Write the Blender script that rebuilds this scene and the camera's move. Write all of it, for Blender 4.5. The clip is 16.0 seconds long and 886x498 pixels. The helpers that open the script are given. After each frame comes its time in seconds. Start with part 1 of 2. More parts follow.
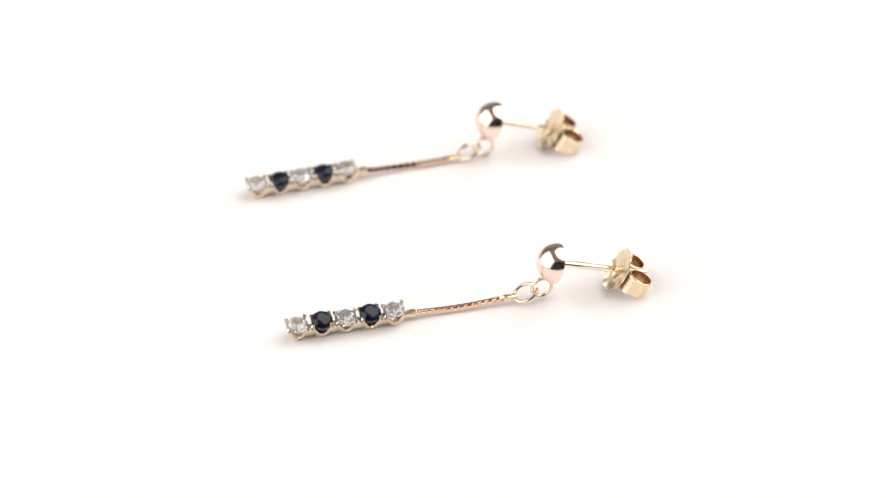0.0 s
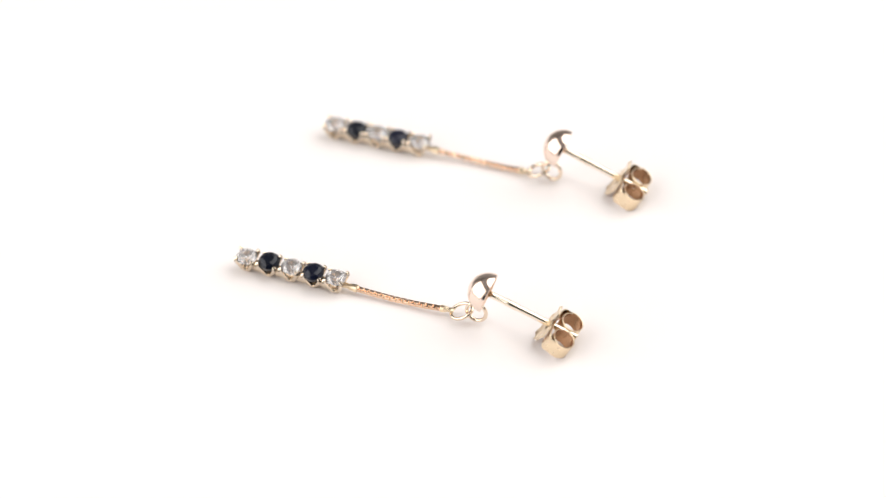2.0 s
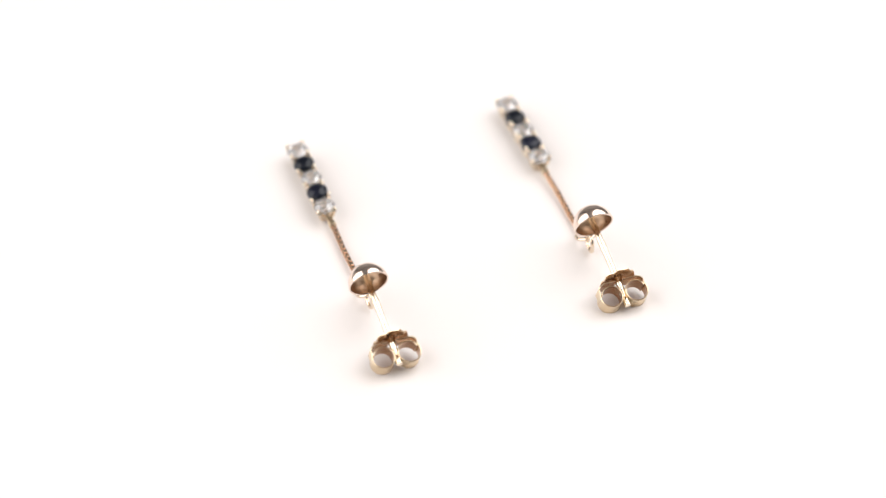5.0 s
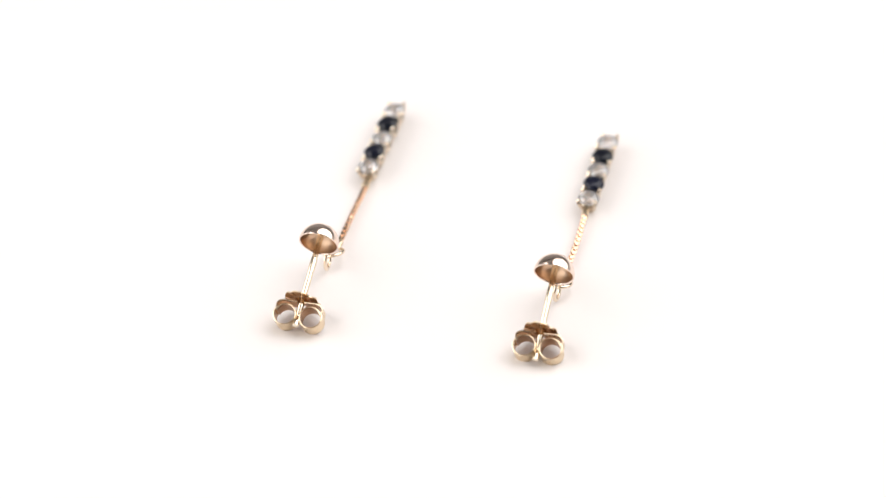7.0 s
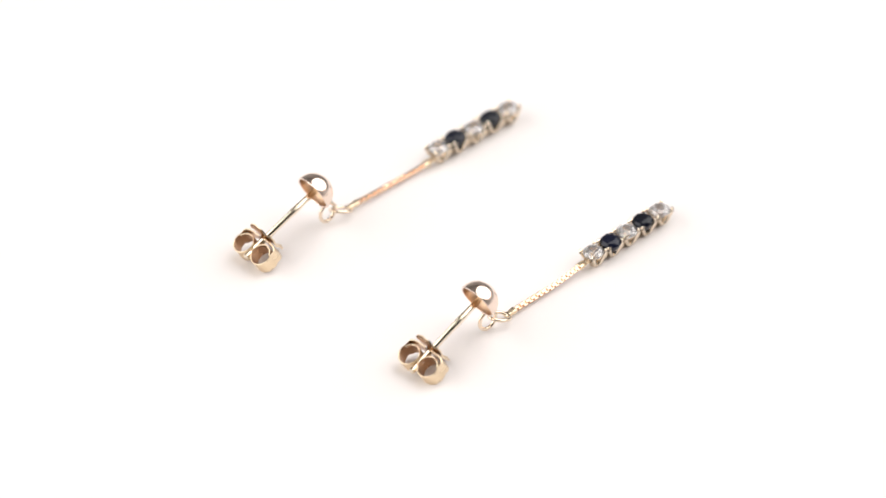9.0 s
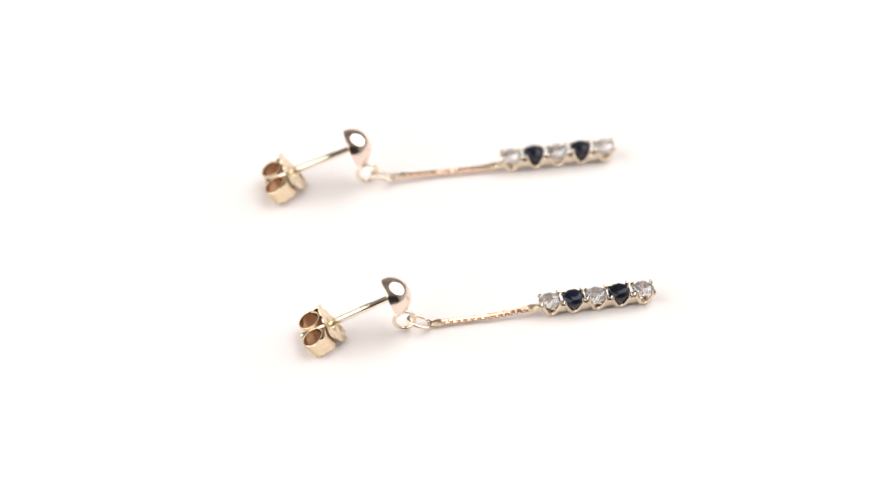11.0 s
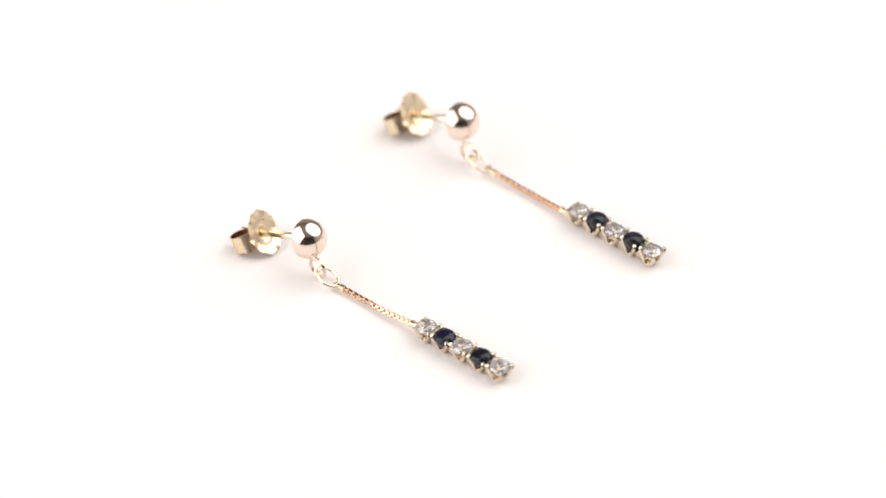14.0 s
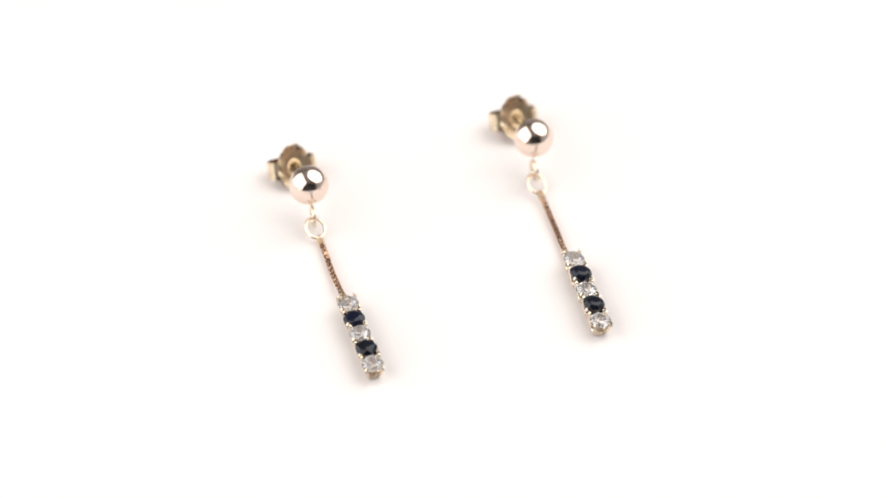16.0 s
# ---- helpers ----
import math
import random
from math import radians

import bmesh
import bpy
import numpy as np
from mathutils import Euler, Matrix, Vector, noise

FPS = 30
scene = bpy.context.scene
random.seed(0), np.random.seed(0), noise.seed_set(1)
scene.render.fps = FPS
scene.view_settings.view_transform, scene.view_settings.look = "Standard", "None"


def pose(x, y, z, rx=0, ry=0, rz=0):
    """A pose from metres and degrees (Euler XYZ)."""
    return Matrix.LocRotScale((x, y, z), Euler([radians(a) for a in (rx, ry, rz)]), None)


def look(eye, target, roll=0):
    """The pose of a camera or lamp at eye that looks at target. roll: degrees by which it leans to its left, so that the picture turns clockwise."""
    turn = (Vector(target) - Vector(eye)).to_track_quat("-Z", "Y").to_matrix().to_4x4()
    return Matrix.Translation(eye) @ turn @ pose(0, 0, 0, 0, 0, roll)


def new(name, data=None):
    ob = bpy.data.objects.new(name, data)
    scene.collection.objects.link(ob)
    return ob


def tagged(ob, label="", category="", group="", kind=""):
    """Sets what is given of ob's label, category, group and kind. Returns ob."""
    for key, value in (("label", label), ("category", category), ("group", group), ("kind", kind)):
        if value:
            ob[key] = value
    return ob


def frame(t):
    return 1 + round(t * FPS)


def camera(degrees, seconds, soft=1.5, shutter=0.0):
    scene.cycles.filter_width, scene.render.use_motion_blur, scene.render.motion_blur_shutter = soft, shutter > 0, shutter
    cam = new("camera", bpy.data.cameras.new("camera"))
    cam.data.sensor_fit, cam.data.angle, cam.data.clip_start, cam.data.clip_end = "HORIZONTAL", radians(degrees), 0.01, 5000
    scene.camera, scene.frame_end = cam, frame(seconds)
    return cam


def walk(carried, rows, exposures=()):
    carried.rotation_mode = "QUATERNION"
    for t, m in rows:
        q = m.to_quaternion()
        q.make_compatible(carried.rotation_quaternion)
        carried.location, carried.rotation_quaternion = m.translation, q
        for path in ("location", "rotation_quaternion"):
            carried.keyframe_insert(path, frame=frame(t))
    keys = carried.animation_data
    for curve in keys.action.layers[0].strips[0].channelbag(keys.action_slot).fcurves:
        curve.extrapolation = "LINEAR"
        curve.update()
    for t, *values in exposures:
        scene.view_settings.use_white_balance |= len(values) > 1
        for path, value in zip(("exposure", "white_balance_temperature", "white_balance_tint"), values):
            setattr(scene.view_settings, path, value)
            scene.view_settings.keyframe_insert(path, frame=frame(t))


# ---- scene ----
MM = 0.001
FLOOR = -0.2 * MM  # top of the display surface

# ---------------------------------------------------------------- camera
cam = camera(12.931, 16.0, soft=1.3)
EYE, AIM = (0.0, -0.31938, 0.26487), (-0.00077, -0.00131, 0.0)
walk(cam, [(0.0, look(EYE, AIM, -2.02)), (16.0, look(EYE, AIM, -2.02))])
cam.data.dof.use_dof = True
cam.data.dof.focus_distance = 0.406
cam.data.dof.aperture_fstop = 16.0

# ---------------------------------------------------------------- light
world = bpy.data.worlds.new("studio_world")
scene.world = world
world.use_nodes = True
world.node_tree.nodes["Background"].inputs["Color"].default_value = (0.02, 0.02, 0.02, 1)


def softbox(name, shape, eye, target, wide, high, watts, colour):
    lamp = bpy.data.lights.new(name, "AREA")
    lamp.shape, lamp.size, lamp.size_y = shape, wide, high
    lamp.energy, lamp.color = watts, colour
    ob = new(name, lamp)
    ob.matrix_world = look(eye, target)
    return ob


softbox("west_softbox", "RECTANGLE", (-0.47, -0.12, 0.33), (0, 0, 0.02), 0.94, 0.68, 6.8, (1.0, 0.99, 0.982))
softbox("east_softbox", "ELLIPSE", (0.34, 0.10, 0.50), (0, 0, 0), 0.90, 0.92, 8.2, (1.0, 0.99, 0.982))
scene.view_settings.exposure = -0.73


# ---------------------------------------------------------------- materials
def material(name):
    m = bpy.data.materials.new(name)
    m.use_nodes = True
    nt = m.node_tree
    return m, nt, nt.nodes["Principled BSDF"]


def noise_node(nt, scale, detail=3.0, stretch=None):
    co = nt.nodes.new("ShaderNodeTexCoord")
    tex = nt.nodes.new("ShaderNodeTexNoise")
    tex.inputs["Scale"].default_value = scale
    tex.inputs["Detail"].default_value = detail
    if stretch:
        mp = nt.nodes.new("ShaderNodeMapping")
        mp.inputs["Scale"].default_value = stretch
        nt.links.new(co.outputs["Object"], mp.inputs["Vector"])
        nt.links.new(mp.outputs["Vector"], tex.inputs["Vector"])
    else:
        nt.links.new(co.outputs["Object"], tex.inputs["Vector"])
    return tex


def mix_colours(nt, fac, a, b):
    mix = nt.nodes.new("ShaderNodeMix")
    mix.data_type = "RGBA"
    mix.inputs[6].default_value, mix.inputs[7].default_value = (*a, 1), (*b, 1)
    nt.links.new(fac, mix.inputs[0])
    return mix.outputs[2]


def spread(nt, fac, low, high):
    mr = nt.nodes.new("ShaderNodeMapRange")
    mr.inputs["From Min"].default_value, mr.inputs["From Max"].default_value = 0.3, 0.7
    mr.inputs["To Min"].default_value, mr.inputs["To Max"].default_value = low, high
    nt.links.new(fac, mr.inputs["Value"])
    return mr.outputs["Result"]


def metal(name, a, b, rough_low, rough_high, relief):
    m, nt, bsdf = material(name)
    bsdf.inputs["Metallic"].default_value = 1.0
    broad = noise_node(nt, 700.0)
    fine = noise_node(nt, 6000.0, 2.0, (1.0, 0.3, 1.0))
    nt.links.new(mix_colours(nt, broad.outputs["Fac"], a, b), bsdf.inputs["Base Color"])
    nt.links.new(spread(nt, broad.outputs["Fac"], rough_low, rough_high), bsdf.inputs["Roughness"])
    bump = nt.nodes.new("ShaderNodeBump")
    bump.inputs["Strength"].default_value = relief
    bump.inputs["Distance"].default_value = 0.00003
    nt.links.new(fine.outputs["Fac"], bump.inputs["Height"])
    nt.links.new(bump.outputs["Normal"], bsdf.inputs["Normal"])
    return m


DOME_GOLD = metal("polished_pale_gold", (0.90, 0.77, 0.68), (0.85, 0.70, 0.60), 0.14, 0.19, 0.03)
# Unpolished inside; its deeper brown also stands in for shade within the hollow.
SHADED_INNER_GOLD = metal("unpolished_shaded_gold_inside", (0.74, 0.54, 0.39), (0.64, 0.44, 0.29), 0.26, 0.40, 0.2)
POST_GOLD = metal("pale_yellow_gold", (0.92, 0.84, 0.71), (0.87, 0.77, 0.61), 0.09, 0.16, 0.12)
CLUTCH_GOLD = metal("yellow_gold_sheet", (0.87, 0.73, 0.53), (0.80, 0.64, 0.44), 0.24, 0.36, 0.15)
# Darker copy of the clutch gold: shade and repeated reflection put into the colour.
SHADED_GOLD = metal("shaded_gold_inside", (0.60, 0.37, 0.22), (0.50, 0.29, 0.16), 0.18, 0.30, 0.2)
ROSE_GOLD = metal("rose_gold_chain", (0.86, 0.64, 0.48), (0.77, 0.53, 0.37), 0.10, 0.18, 0.15)
RING_GOLD = metal("champagne_gold_wire", (0.88, 0.77, 0.64), (0.81, 0.68, 0.53), 0.05, 0.10, 0.08)
SETTING_GOLD = metal("white_gold_claws", (0.88, 0.78, 0.65), (0.78, 0.66, 0.51), 0.14, 0.26, 0.15)


def gem(name, colour, other, ior, transmission, roughness):
    """Cut stone; each one lies somewhere between the two colours."""
    m, nt, bsdf = material(name)
    tex = noise_node(nt, 900.0)
    info = nt.nodes.new("ShaderNodeObjectInfo")
    base = mix_colours(nt, info.outputs["Random"], colour, other)
    dim = nt.nodes.new("ShaderNodeMix")
    dim.data_type, dim.blend_type = "RGBA", "MULTIPLY"
    dim.inputs[7].default_value = (0.88, 0.88, 0.88, 1)
    nt.links.new(tex.outputs["Fac"], dim.inputs[0])
    nt.links.new(base, dim.inputs[6])
    nt.links.new(dim.outputs[2], bsdf.inputs["Base Color"])
    bsdf.inputs["Roughness"].default_value = roughness
    bsdf.inputs["IOR"].default_value = ior
    bsdf.inputs["Transmission Weight"].default_value = transmission
    bsdf.inputs["Specular IOR Level"].default_value = 0.5 if transmission else 0.3
    return m


CLEAR_STONE = gem("clear_faceted_stone", (1.0, 0.95, 0.94), (1.0, 0.97, 0.96), 2.0, 0.87, 0.01)
BLUE_STONE = gem("dark_blue_sapphire", (0.0085, 0.0105, 0.031), (0.0045, 0.0066, 0.0110), 1.6, 0.0, 0.12)


def matte(name, a, b, scale, roughness=0.7):
    m, nt, bsdf = material(name)
    tex = noise_node(nt, scale)
    nt.links.new(mix_colours(nt, tex.outputs["Fac"], a, b), bsdf.inputs["Base Color"])
    bsdf.inputs["Roughness"].default_value = roughness
    fine = noise_node(nt, scale * 40)
    bump = nt.nodes.new("ShaderNodeBump")
    bump.inputs["Strength"].default_value = 0.05
    bump.inputs["Distance"].default_value = 0.0001
    nt.links.new(fine.outputs["Fac"], bump.inputs["Height"])
    nt.links.new(bump.outputs["Normal"], bsdf.inputs["Normal"])
    return m


WHITE_BOARD = matte("white_matte_board", (0.880, 0.832, 0.812), (0.870, 0.822, 0.802), 30.0)
WHITE_WALL = matte("white_painted_wall", (0.62, 0.60, 0.59), (0.58, 0.56, 0.55), 4.0)
DIM_WALL = matte("grey_studio_backdrop", (0.36, 0.345, 0.335), (0.33, 0.315, 0.305), 4.0)
DARK_WALL = matte("dark_studio_wall", (0.012, 0.012, 0.013), (0.009, 0.009, 0.010), 4.0)


# ---------------------------------------------------------------- mesh helpers
def finish(name, bm, mat, smooth):
    bmesh.ops.recalc_face_normals(bm, faces=bm.faces)
    me = bpy.data.meshes.new(name)
    bm.to_mesh(me)
    bm.free()
    me.materials.append(mat)
    for poly in me.polygons:
        poly.use_smooth = smooth
    if smooth:
        me.set_sharp_from_angle(angle=radians(38))
    return me


def place(name, me, parent, m=None, label=""):
    ob = new(name, me)
    ob.parent = parent
    ob.matrix_basis = m if m is not None else Matrix()
    return tagged(ob, label)


def box(bm, x0, x1, y0, y1, z0, z1, bevel=0.0):
    made = bmesh.ops.create_cube(bm, size=1.0)["verts"]
    for v in made:
        v.co = Vector(((x0 + x1) / 2 + v.co.x * (x1 - x0), (y0 + y1) / 2 + v.co.y * (y1 - y0), (z0 + z1) / 2 + v.co.z * (z1 - z0)))
    if bevel:
        edges = list({e for v in made for e in v.link_edges})
        bmesh.ops.bevel(bm, geom=edges, offset=bevel, segments=2, profile=0.6, affect="EDGES")


def skin(bm, rings, closed_along=False, caps=True):
    """Quads between closed rings of vertices."""
    n = len(rings[0])
    pairs = list(zip(rings, rings[1:])) + ([(rings[-1], rings[0])] if closed_along else [])
    for a, b in pairs:
        for i in range(n):
            bm.faces.new((a[i], a[(i + 1) % n], b[(i + 1) % n], b[i]))
    if caps and not closed_along:
        bm.faces.new(rings[0])
        bm.faces.new(rings[-1])


def revolve(bm, profile, steps=48, closed=False):
    """Turn (x, r) pairs about the x axis."""
    rings = []
    for x, r in profile:
        rings.append([bm.verts.new((x, r * math.cos(2 * math.pi * i / steps), r * math.sin(2 * math.pi * i / steps))) for i in range(steps)])
    skin(bm, rings, closed_along=closed, caps=not closed)


def tube(bm, path, radii, sides=10, closed=False, flat=1.0):
    """A round wire along a path of Vectors."""
    n, rings = len(path), []
    for i, p in enumerate(path):
        a = path[i - 1] if (i or closed) else p
        b = path[(i + 1) % n] if (i < n - 1 or closed) else p
        t = (b - a).normalized()
        side = t.cross(Vector((0.013, 0.021, 1.0))).normalized()
        up = side.cross(t)
        r = radii[i] if isinstance(radii, list) else radii
        rings.append([bm.verts.new(p + side * r * math.cos(2 * math.pi * k / sides) + up * r * flat * math.sin(2 * math.pi * k / sides)) for k in range(sides)])
    skin(bm, rings, closed_along=closed)


# ---------------------------------------------------------------- meshes of the earring's parts
def dome_mesh():
    """Hollow half ball; its axis is x, the open side looks to +x."""
    bm, profile = bmesh.new(), []
    outer, inner, reach = 2.14 * MM, 1.96 * MM, radians(91)
    for i in range(25):
        a = reach * i / 24
        profile.append((-outer * math.cos(a), max(outer * math.sin(a), 1e-6)))
    profile += [(0.09 * MM, outer - 0.05 * MM), (0.09 * MM, inner + 0.05 * MM)]
    for i in range(24, -1, -1):
        a = reach * i / 24
        profile.append((-inner * math.cos(a), max(inner * math.sin(a), 1e-6)))
    revolve(bm, profile, 64)
    # inner faces take the browner gold that carries the hollow's shade
    inside = [f.calc_center_median().length < 2.02 * MM and f.calc_center_median().x < 0.06 * MM for f in bm.faces]
    me = finish("dome", bm, DOME_GOLD, True)
    me.materials.append(SHADED_INNER_GOLD)
    for poly, within in zip(me.polygons, inside):
        poly.material_index = 1 if within else 0
    return me


def post_mesh():
    """Round wire, swollen a little where it is stamped, with a notch near its end."""
    bm = bmesh.new()
    r, end = 0.335 * MM, 10.2 * MM
    profile = [(-1.98 * MM, r * 1.6), (-1.80 * MM, r * 1.5), (-1.62 * MM, r), (1.95 * MM, r), (2.08 * MM, r * 1.12), (3.30 * MM, r * 1.12), (3.45 * MM, r),
               (end - 1.5 * MM, r), (end - 1.35 * MM, r * 0.74), (end - 1.05 * MM, r * 0.74), (end - 0.9 * MM, r),
               (end - 0.12 * MM, r), (end - 0.03 * MM, r * 0.75), (end, r * 0.3)]
    revolve(bm, profile, 20)
    return finish("post", bm, POST_GOLD, True)


def hallmark_mesh():
    """Stamped marks too small to read: short crossed bars on the upper side of the post."""
    bm = bmesh.new()
    for i in range(3):
        x = (2.22 + 0.48 * i) * MM
        for sign in (1, -1):
            w, h = 0.16 * MM, 0.20 * MM * sign
            tube(bm, [Vector((x - w, -h, 0.315 * MM)), Vector((x, 0, 0.372 * MM)), Vector((x + w, h, 0.315 * MM))], 0.04 * MM, 6)
    return finish("hallmark", bm, POST_GOLD, True)


def ring_mesh(name, long_r, short_r, wire):
    """An oval wire ring in the x-z plane, its seam slightly open."""
    bm = bmesh.new()
    path = [Vector((long_r * math.cos(2 * math.pi * i / 40), 0.0, short_r * math.sin(2 * math.pi * i / 40))) for i in range(40)]
    rings = []
    for i, p in enumerate(path):
        out = p.normalized()
        r = wire * (0.90 if i == 13 else 1.0)
        rings.append([bm.verts.new(p + out * r * math.cos(2 * math.pi * k / 12) + Vector((0, 1, 0)) * r * math.sin(2 * math.pi * k / 12)) for k in range(12)])
    skin(bm, rings, closed_along=True)
    return finish(name, bm, RING_GOLD, True)


def link_mesh(high):
    """One folded box link: a flat strip on two opposite sides of the chain."""
    bm = bmesh.new()
    w, h = (0.16, 0.30) if high else (0.30, 0.16)
    box(bm, -0.265 * MM, 0.265 * MM, -w * MM, w * MM, -h * MM, h * MM, 0.05 * MM)
    return finish("link", bm, ROSE_GOLD, False)


def cap_mesh():
    """Pressed end piece of the chain: a folded tab with a waist and a crimped collar."""
    bm = bmesh.new()
    rings = []
    for x, w, h in ((-0.95, 0.20, 0.12), (-0.75, 0.30, 0.16), (-0.4, 0.33, 0.20), (-0.15, 0.24, 0.22), (0.05, 0.33, 0.28), (0.5, 0.37, 0.34), (0.80, 0.38, 0.36), (0.88, 0.32, 0.30)):
        rings.append([bm.verts.new((x * MM, w * MM * c, h * MM * d)) for c, d in ((-1, -0.6), (-0.6, -1), (0.6, -1), (1, -0.6), (1, 0.6), (0.6, 1), (-0.6, 1), (-1, 0.6))])
    skin(bm, rings)
    return finish("end_cap", bm, CLUTCH_GOLD, True)


def plate_mesh():
    """Ruffled oval disc of the clutch; its lower edge flares towards the dome; a flared hole for the post."""
    bm = bmesh.new()
    steps, radial, rings = 90, 12, []
    for side in (0, 1):
        order = range(radial + 1) if side == 0 else range(radial, -1, -1)
        for k in order:
            r = 0.17 + 0.83 * k / radial
            ring = []
            for i in range(steps):
                a = 2 * math.pi * i / steps
                up = math.sin(a)
                scallop = 1 + (0.024 * math.cos(10 * a + 0.4) + 0.010 * math.cos(17 * a) + 0.02 * math.cos(3 * a)) * r ** 6
                x = 0.46 + (-0.10 * max(up, 0.0) - 0.55 * max(-up, 0.0)) * r ** 2 + (0.05 * math.sin(10 * a) + 0.04 * math.sin(7 * a + 1)) * r ** 7
                x += -0.05 * math.exp(-((r - 0.42) / 0.12) ** 2) + 0.30 * math.exp(-((r - 0.17) / 0.11) ** 2) + 0.13 * side
                ring.append(bm.verts.new((x * MM, 1.84 * MM * r * scallop * math.cos(a), (2.60 if up > 0 else 2.36) * MM * r * scallop * up)))
            rings.append(ring)
    skin(bm, rings, closed_along=True)
    # side facing the curls gets the darkened gold, its shade painted in
    for i, f in enumerate(bm.faces):
        f.material_index = 1 if (radial + 1) * steps <= i < (2 * radial + 1) * steps else 0
    me = finish("plate", bm, CLUTCH_GOLD, True)
    me.materials.append(SHADED_GOLD)
    return me


def curl_mesh(sign):
    """One rolled wing of the clutch: a strip wound about the z axis."""
    bm = bmesh.new()
    cx, cy, thick = 2.35, 1.40, 0.125
    inner, outer, spans = [], [], []
    for x, y, half in ((0.76, 0.45, 0.95), (0.76, 1.15, 1.02), (0.78, 1.75, 1.10), (0.93, 2.24, 1.06), (1.20, 2.49, 1.0)):
        inner.append((x + 0.13, sign * (y - 0.07)))
        outer.append((x, sign * y))
        spans.append((-0.10 - half * 0.95, half - 0.20))
    for i in range(45):
        s = i / 44
        a = radians(118 - 366 * s)
        r = 1.23 - 0.17 * max(0.0, s - 0.7) / 0.3
        inner.append((cx + (r - thick) * math.cos(a), sign * (cy + (r - thick) * math.sin(a))))
        outer.append((cx + r * math.cos(a), sign * (cy + r * math.sin(a))))
        spans.append((-1.04 + 0.02 * math.sin(9 * s), 0.80 + 0.025 * math.sin(7 * s + sign)))
    rings, lip = [], 0.035
    for (xi, yi), (xo, yo), (low, top) in zip(inner, outer, spans):
        xm, ym = (xi + xo) / 2, (yi + yo) / 2
        ring = [(xi, yi, low + lip), (xm, ym, low), (xo, yo, low + lip), (xo, yo, top - lip), (xm, ym, top), (xi, yi, top - lip)]
        rings.append([bm.verts.new((x * MM, y * MM, z * MM)) for x, y, z in ring])
    skin(bm, rings)
    # inner faces of the roll use the gold with shade in its colour
    for i, f in enumerate(bm.faces):
        f.material_index = 1 if i % 6 == 5 and i < 6 * (len(rings) - 1) else 0
    me = finish("curl", bm, CLUTCH_GOLD, True)
    me.materials.append(SHADED_GOLD)
    return me


def basket_mesh(rise):
    """Small conical cup at the foot of one claw setting; its rim rises towards the claws."""
    bm = bmesh.new()
    rings = []
    for z, r, up in ((-0.19, 0.30, 0), (-0.19, 0.46, 0), (0.05, 0.55, 0.2), (0.26, 0.62, 1.0), (0.28, 0.54, 1.0), (0.06, 0.42, 0.2), (-0.10, 0.30, 0)):
        ring = []
        for i in range(32):
            a = 2 * math.pi * i / 32
            lift = up * rise * (0.5 - 0.5 * math.cos(4 * a))
            wide = r + 0.55 * lift
            ring.append(bm.verts.new((wide * MM * math.cos(a), wide * MM * math.sin(a), (z + lift) * MM)))
        rings.append(ring)
    skin(bm, rings, closed_along=True)
    return finish("setting", bm, SETTING_GOLD, True)


def claw_mesh():
    """One tapered claw with a rounded bead folded over the stone, in the +x +y quarter."""
    bm = bmesh.new()
    points = ((0.0, 0.50, -0.02), (0.20, 0.53, 0.03), (0.44, 0.60, 0.26), (0.64, 0.69, 0.66), (0.85, 0.80, 1.10), (0.98, 0.87, 1.44), (0.985, 0.86, 1.62), (0.92, 0.81, 1.73), (0.85, 0.74, 1.77))
    radii = [0.19, 0.21, 0.22, 0.21, 0.21, 0.215, 0.23, 0.20, 0.07]
    tube(bm, [Vector(p) * MM for p in points], [r * MM for r in radii], 12)
    return finish("claw", bm, SETTING_GOLD, True)


def stone_mesh(name, mat, r, crown, pavilion, smooth):
    """Round cut stone: rows of the crown down to the girdle, then rows of the pavilion."""
    bm = bmesh.new()
    r *= MM
    for count, radius, z, turn in crown + pavilion:
        for i in range(count):
            a = 2 * math.pi * i / count + radians(turn)
            bm.verts.new((r * radius * math.cos(a), r * radius * math.sin(a), z * MM))
    bmesh.ops.convex_hull(bm, input=bm.verts)
    bmesh.ops.dissolve_limit(bm, angle_limit=radians(1.0), verts=bm.verts, edges=bm.edges)
    return finish(name, bm, mat, smooth)


def rail_mesh(first, last):
    """Narrow joining bar under the row of stones, with a soldered bridge between neighbours."""
    bm = bmesh.new()
    box(bm, first * MM, last * MM, -0.22 * MM, 0.22 * MM, -0.08 * MM, 0.34 * MM, 0.08 * MM)
    step = (last - first) / 4
    for i in range(4):
        mid = first + step * (i + 0.5)
        box(bm, (mid - 0.50) * MM, (mid + 0.50) * MM, -0.46 * MM, 0.46 * MM, 0.0, 0.86 * MM, 0.12 * MM)
    return finish("rail", bm, SETTING_GOLD, True)


DOME, POST, HALLMARK = dome_mesh(), post_mesh(), hallmark_mesh()
EYE_RING = ring_mesh("eye_ring", 1.05 * MM, 1.12 * MM, 0.20 * MM)
JUMP_RING = ring_mesh("jump_ring", 1.25 * MM, 1.0 * MM, 0.19 * MM)
LINK_FLAT, LINK_HIGH, CAP = link_mesh(False), link_mesh(True), cap_mesh()
PLATE, CURL_A, CURL_B = plate_mesh(), curl_mesh(1), curl_mesh(-1)
DEEP_CUP, SHALLOW_CUP, CLAW = basket_mesh(0.62), basket_mesh(0.10), claw_mesh()
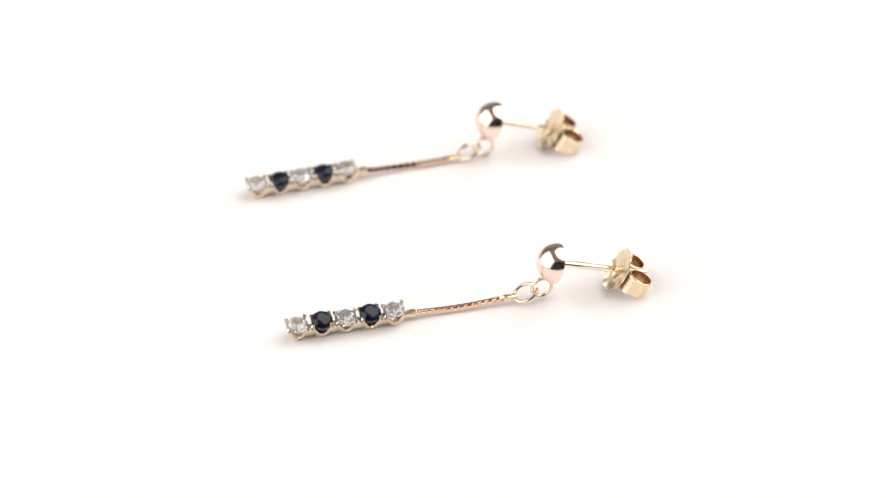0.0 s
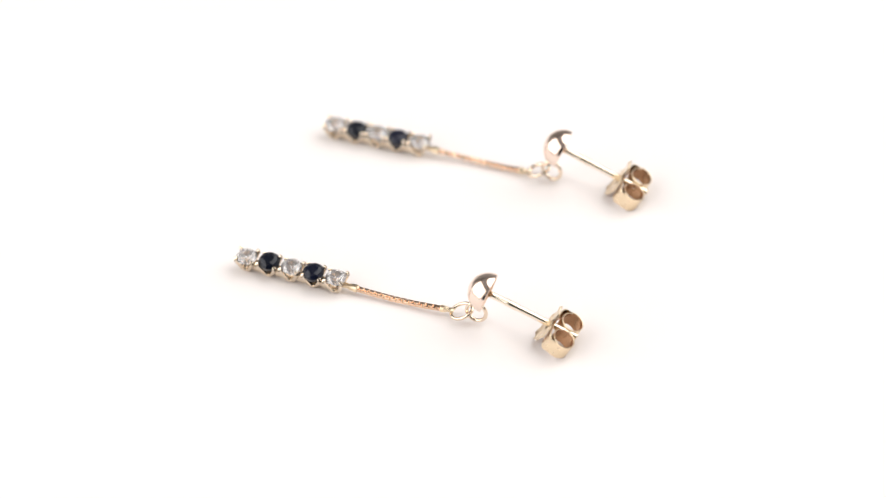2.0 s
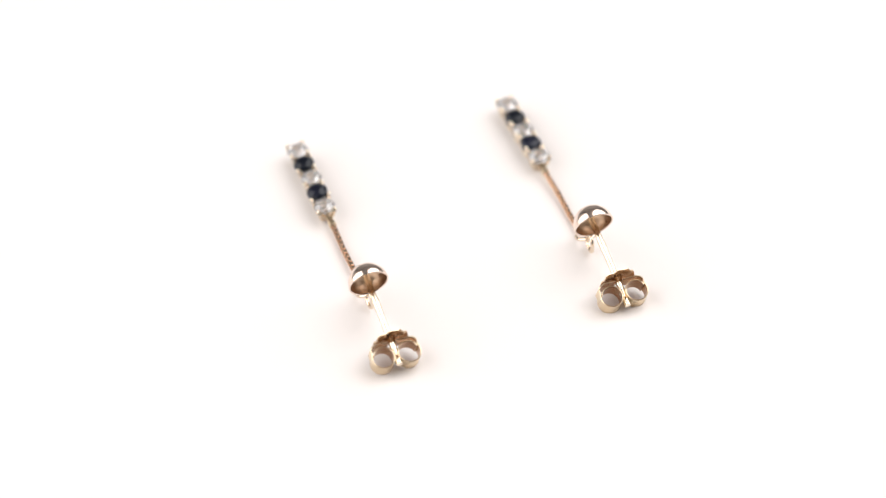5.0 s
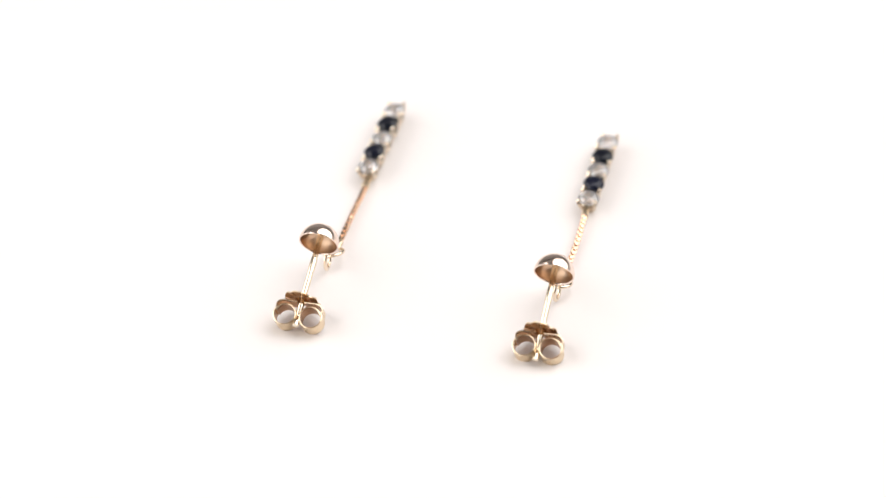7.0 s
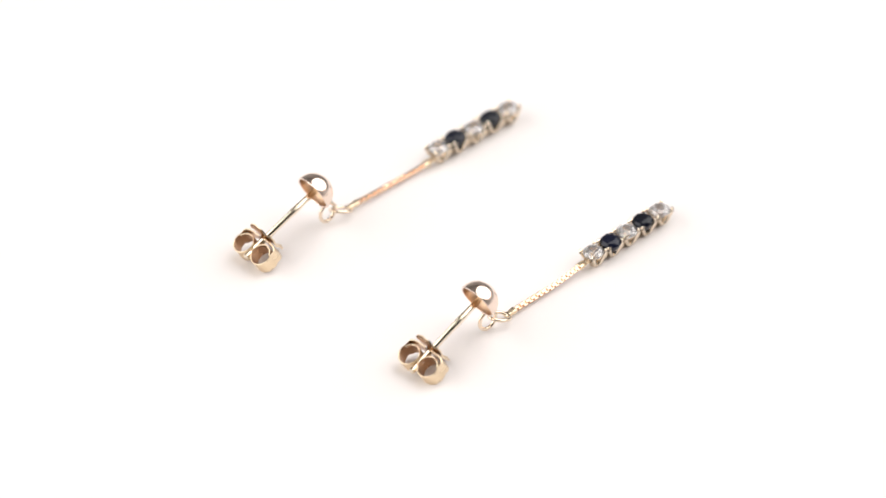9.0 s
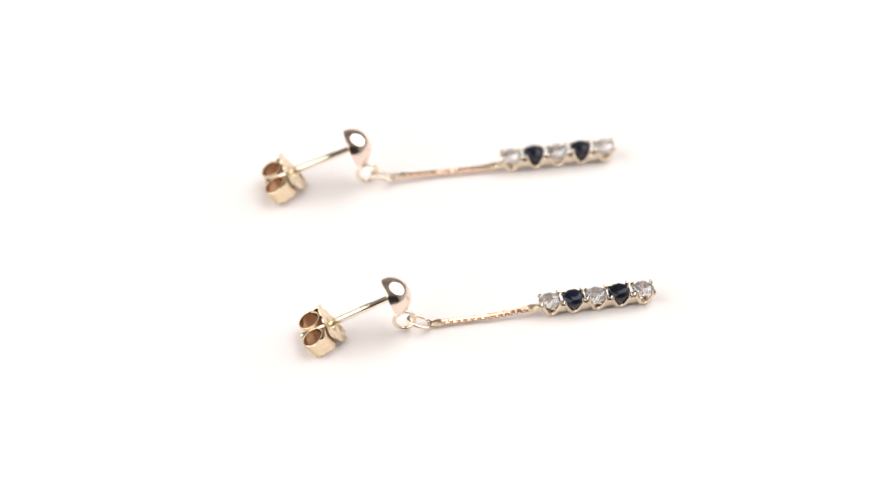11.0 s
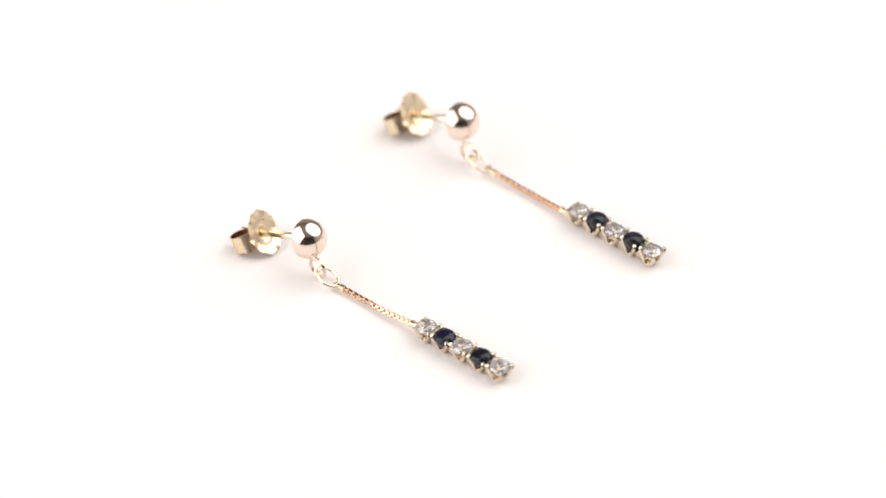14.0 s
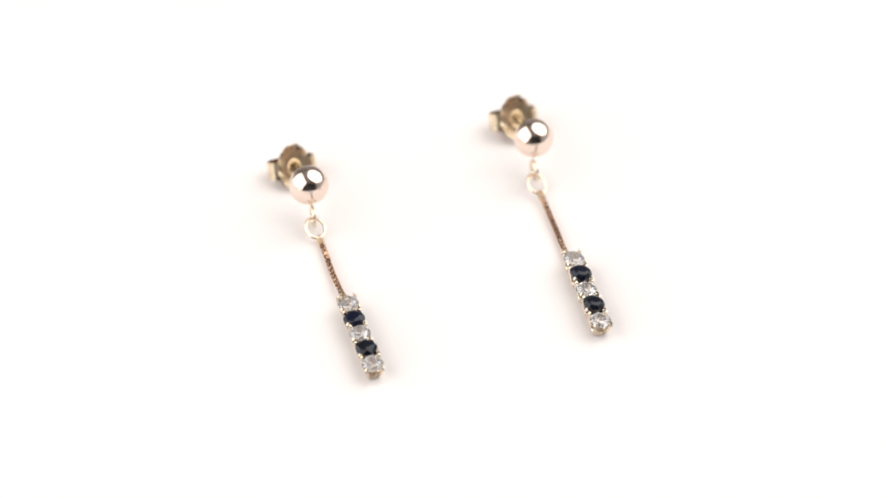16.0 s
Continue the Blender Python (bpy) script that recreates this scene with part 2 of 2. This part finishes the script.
CLEAR = stone_mesh("clear_stone", CLEAR_STONE, 1.14, ((8, 0.56, 1.96, 0.0), (8, 0.83, 1.82, 22.5), (16, 1.0, 1.54, 0.0), (16, 1.0, 1.47, 0.0)), ((16, 0.60, 0.92, 11.25), (8, 0.30, 0.62, 0.0), (1, 0.0, 0.36, 0.0)), False)
BLUE = stone_mesh("blue_stone", BLUE_STONE, 1.15, ((8, 0.48, 2.02, 0.0), (8, 0.80, 1.88, 22.5), (16, 1.0, 1.57, 0.0), (16, 1.0, 1.46, 0.0)), ((16, 0.87, 0.98, 11.25), (8, 0.62, 0.48, 0.0), (8, 0.30, 0.12, 0.0)), False)


# ---------------------------------------------------------------- setting
def slab(name, mat, x0, x1, y0, y1, z0, z1):
    bm = bmesh.new()
    box(bm, x0, x1, y0, y1, z0, z1)
    return tagged(new(name, finish(name, bm, mat, False)), kind="structure")


# a small white photo tent, open to a dark room behind the camera
R, H = 0.80, 0.82
tagged(slab("floor", WHITE_BOARD, -R, R, -R, R, -0.02, FLOOR), "plain white matte display surface", "floor")
tagged(slab("wall_north", DIM_WALL, -R, R, R, R + 0.03, -0.02, H), "plain grey studio wall", "wall")
tagged(slab("wall_west", WHITE_WALL, -R - 0.03, -R, -R, R, -0.02, H), "plain white studio wall", "wall")
tagged(slab("wall_east", WHITE_WALL, R, R + 0.03, -R, R, -0.02, H), "plain white studio wall", "wall")
tagged(slab("wall_south", DARK_WALL, -R, R, -R - 0.03, -R, -0.02, H), "dark studio wall behind the camera", "wall")
tagged(slab("ceiling", DIM_WALL, -R, R, -R, R, H, H + 0.03), "plain grey studio ceiling", "ceiling")


# ---------------------------------------------------------------- earrings
def along(points, s):
    """A place on a smooth line through the points, s from 0 to 1."""
    n = len(points) - 1
    k = min(int(s * n), n - 1)
    u = s * n - k
    p = [Vector(points[min(max(k + d, 0), n)]) for d in (-1, 0, 1, 2)]
    return 0.5 * (2 * p[1] + (p[2] - p[0]) * u + (2 * p[0] - 5 * p[1] + 4 * p[2] - p[3]) * u * u + (3 * p[1] - p[0] - 3 * p[2] + p[3]) * u ** 3)


def earring(label, stones, side, lift, crown, pitch_angle, dome, clutch_at, clutch_lean, eye_ring, jump_ring, chain, twist, roll):
    """stones: x of the first and the last; side: their y; lift: their height off the surface; crown: how far the blue stones stand out; dome, eye_ring, jump_ring: centres and turns;
    clutch_at: how far along the post the clutch sits; clutch_lean: its tilt in degrees; chain: its line from the stones to the ring; twist: its turn along the way, in degrees towards +y; roll: how far the row of stones leans over. All else in millimetres."""
    root = tagged(new("earring"), label, "earring", "pair of drop earrings")
    post_pose = pose(dome[0] * MM, dome[1] * MM, dome[2] * MM, 0, pitch_angle, dome[3])
    place("dome", DOME, root, post_pose, "polished hollow gold half-ball")
    post = place("post", POST, root, post_pose, "thin straight gold post")
    place("hallmark", HALLMARK, post, None, "tiny stamped marks")
    clutch = place("butterfly_back", PLATE, root, post_pose @ pose(clutch_at * MM, 0, 0, 0, clutch_lean, 0), "yellow gold butterfly clutch with ruffled edge")
    place("curl", CURL_A, clutch)
    place("curl", CURL_B, clutch)
    place("eye_ring", EYE_RING, root, pose(*[c * MM for c in eye_ring[:3]], *eye_ring[3:]), "round gold wire eye")
    length = Vector((0.93, 0, 0.37)).normalized()
    across = (Vector((-0.37, 0, 0.93)) + Vector((0, jump_ring[3], 0))).normalized()
    tilt = Matrix((length, across, length.cross(across))).transposed().to_4x4()
    place("jump_ring", JUMP_RING, root, Matrix.Translation(Vector(jump_ring[:3]) * MM) @ tilt, "oval gold jump ring")

    # chain
    # core added inside the links, in the darkened gold, to deepen their gaps' shade
    core = bmesh.new()
    tube(core, [along(chain, i / 24) * MM for i in range(25)], 0.13 * MM, 8)
    chain_ob = place("chain", finish("chain", core, SHADED_GOLD, True), root, None, "fine rose gold box chain")

    def on_chain(s):
        a, b = along(chain, max(s - 0.01, 0)), along(chain, min(s + 0.01, 1))
        return Matrix.Translation(along(chain, s) * MM) @ (b - a).to_track_quat("X", "Z").to_matrix().to_4x4()

    place("end_cap", CAP, chain_ob, on_chain(0.065), "pressed pale gold end piece")
    place("end_cap", CAP, chain_ob, on_chain(0.965) @ pose(0, 0, 0, 0, 0, 180) @ Matrix.Diagonal((0.8, 0.9, 0.9, 1)), "pressed pale gold end piece")
    count = 28
    for i in range(count):
        place("link", LINK_FLAT if i % 2 else LINK_HIGH, chain_ob, on_chain(0.145 + 0.77 * i / (count - 1)) @ pose(0, 0, 0, -along(twist, i / (count - 1)).x + random.uniform(-4, 4), random.uniform(-2, 2), random.uniform(-2, 2)))

    # row of five stones
    first, last = stones
    place("rail", rail_mesh(first, last), root, pose(0, side * MM, lift * MM), "narrow white gold joining bar")
    for i in range(5):
        x = first + (last - first) * i / 4
        cup = place("setting", SHALLOW_CUP if i % 2 else DEEP_CUP, root, pose(x * MM, (side + 0.012 * roll) * MM, lift * MM, roll), "white gold four-claw setting")
        for sx, sy in ((1, 1), (-1, 1), (-1, -1), (1, -1)):
            place("claw", CLAW, cup, pose(0, 0, 0, random.uniform(-2, 2), random.uniform(-2, 2), random.uniform(-3, 3)) @ Matrix.Diagonal((sx, sy, 1 + random.uniform(-0.03, 0.04), 1)))
        turn, lean = random.uniform(0, 45), (random.uniform(-3, 3), random.uniform(-3, 3))
        if i % 2:
            place("blue_stone", BLUE, cup, pose(0, 0.016 * roll * MM, crown * MM, lean[0] + roll, lean[1], turn), "dark blue faceted sapphire")
        else:
            place("clear_stone", CLEAR, cup, pose(0, 0, 0, *lean, turn), "clear faceted brilliant stone")
    return root


near = earring("gold drop earring with clear and dark blue stones, straight chain", (-16.47, -6.26), -0.16, 0.08, 0.15, 19.0,
               (10.95, -0.35, 4.64, 1.6), 6.6, 10.0, (9.42, 0.0, 1.36, 0, 0, 3), (7.72, 0.15, 0.84, -0.28),
               [(-5.25, 0.0, 0.62), (-3.0, 0.05, 0.42), (0.0, 0.0, 0.37), (3.2, 0.05, 0.42), (6.35, 0.14, 0.62)], [(-5, 0, 0), (5, 0, 0), (12, 0, 0), (4, 0, 0), (-12, 0, 0)], 6.0)
far = earring("gold drop earring with clear and dark blue stones, slightly bent chain", (-15.96, -6.17), 0.07, -0.03, 0.0, 21.3,
              (10.42, 0.06, 4.53, 0.8), 6.4, 6.5, (9.10, 0.08, 1.24, 0, 0, -4), (7.55, 0.20, 0.84, -0.08),
              [(-5.15, 0.1, 0.80), (-3.0, 0.12, 0.58), (0.0, 0.18, 0.40), (3.2, 0.10, 0.31), (6.25, 0.12, 0.36)], [(30, 0, 0), (31, 0, 0), (28, 0, 0), (15, 0, 0), (10, 0, 0)], 0.0)
NEAR_HOME = pose(0.11 * MM, -11.37 * MM, 0, 0, 0, 10.17)
FAR_HOME = pose(-4.92 * MM, 12.38 * MM, 0, 0, 0, 12.06)
near.matrix_basis, far.matrix_basis = NEAR_HOME, FAR_HOME


# ---------------------------------------------------------------- the turning display
def motions():
    turn_rate = -16.735  # degrees a second about the display's axis
    for thing, home in ((near, NEAR_HOME), (far, FAR_HOME)):
        walk(thing, [(0.5 * i, pose(0, 0, 0, 0, 0, turn_rate * 0.5 * i) @ home) for i in range(33)])


motions()
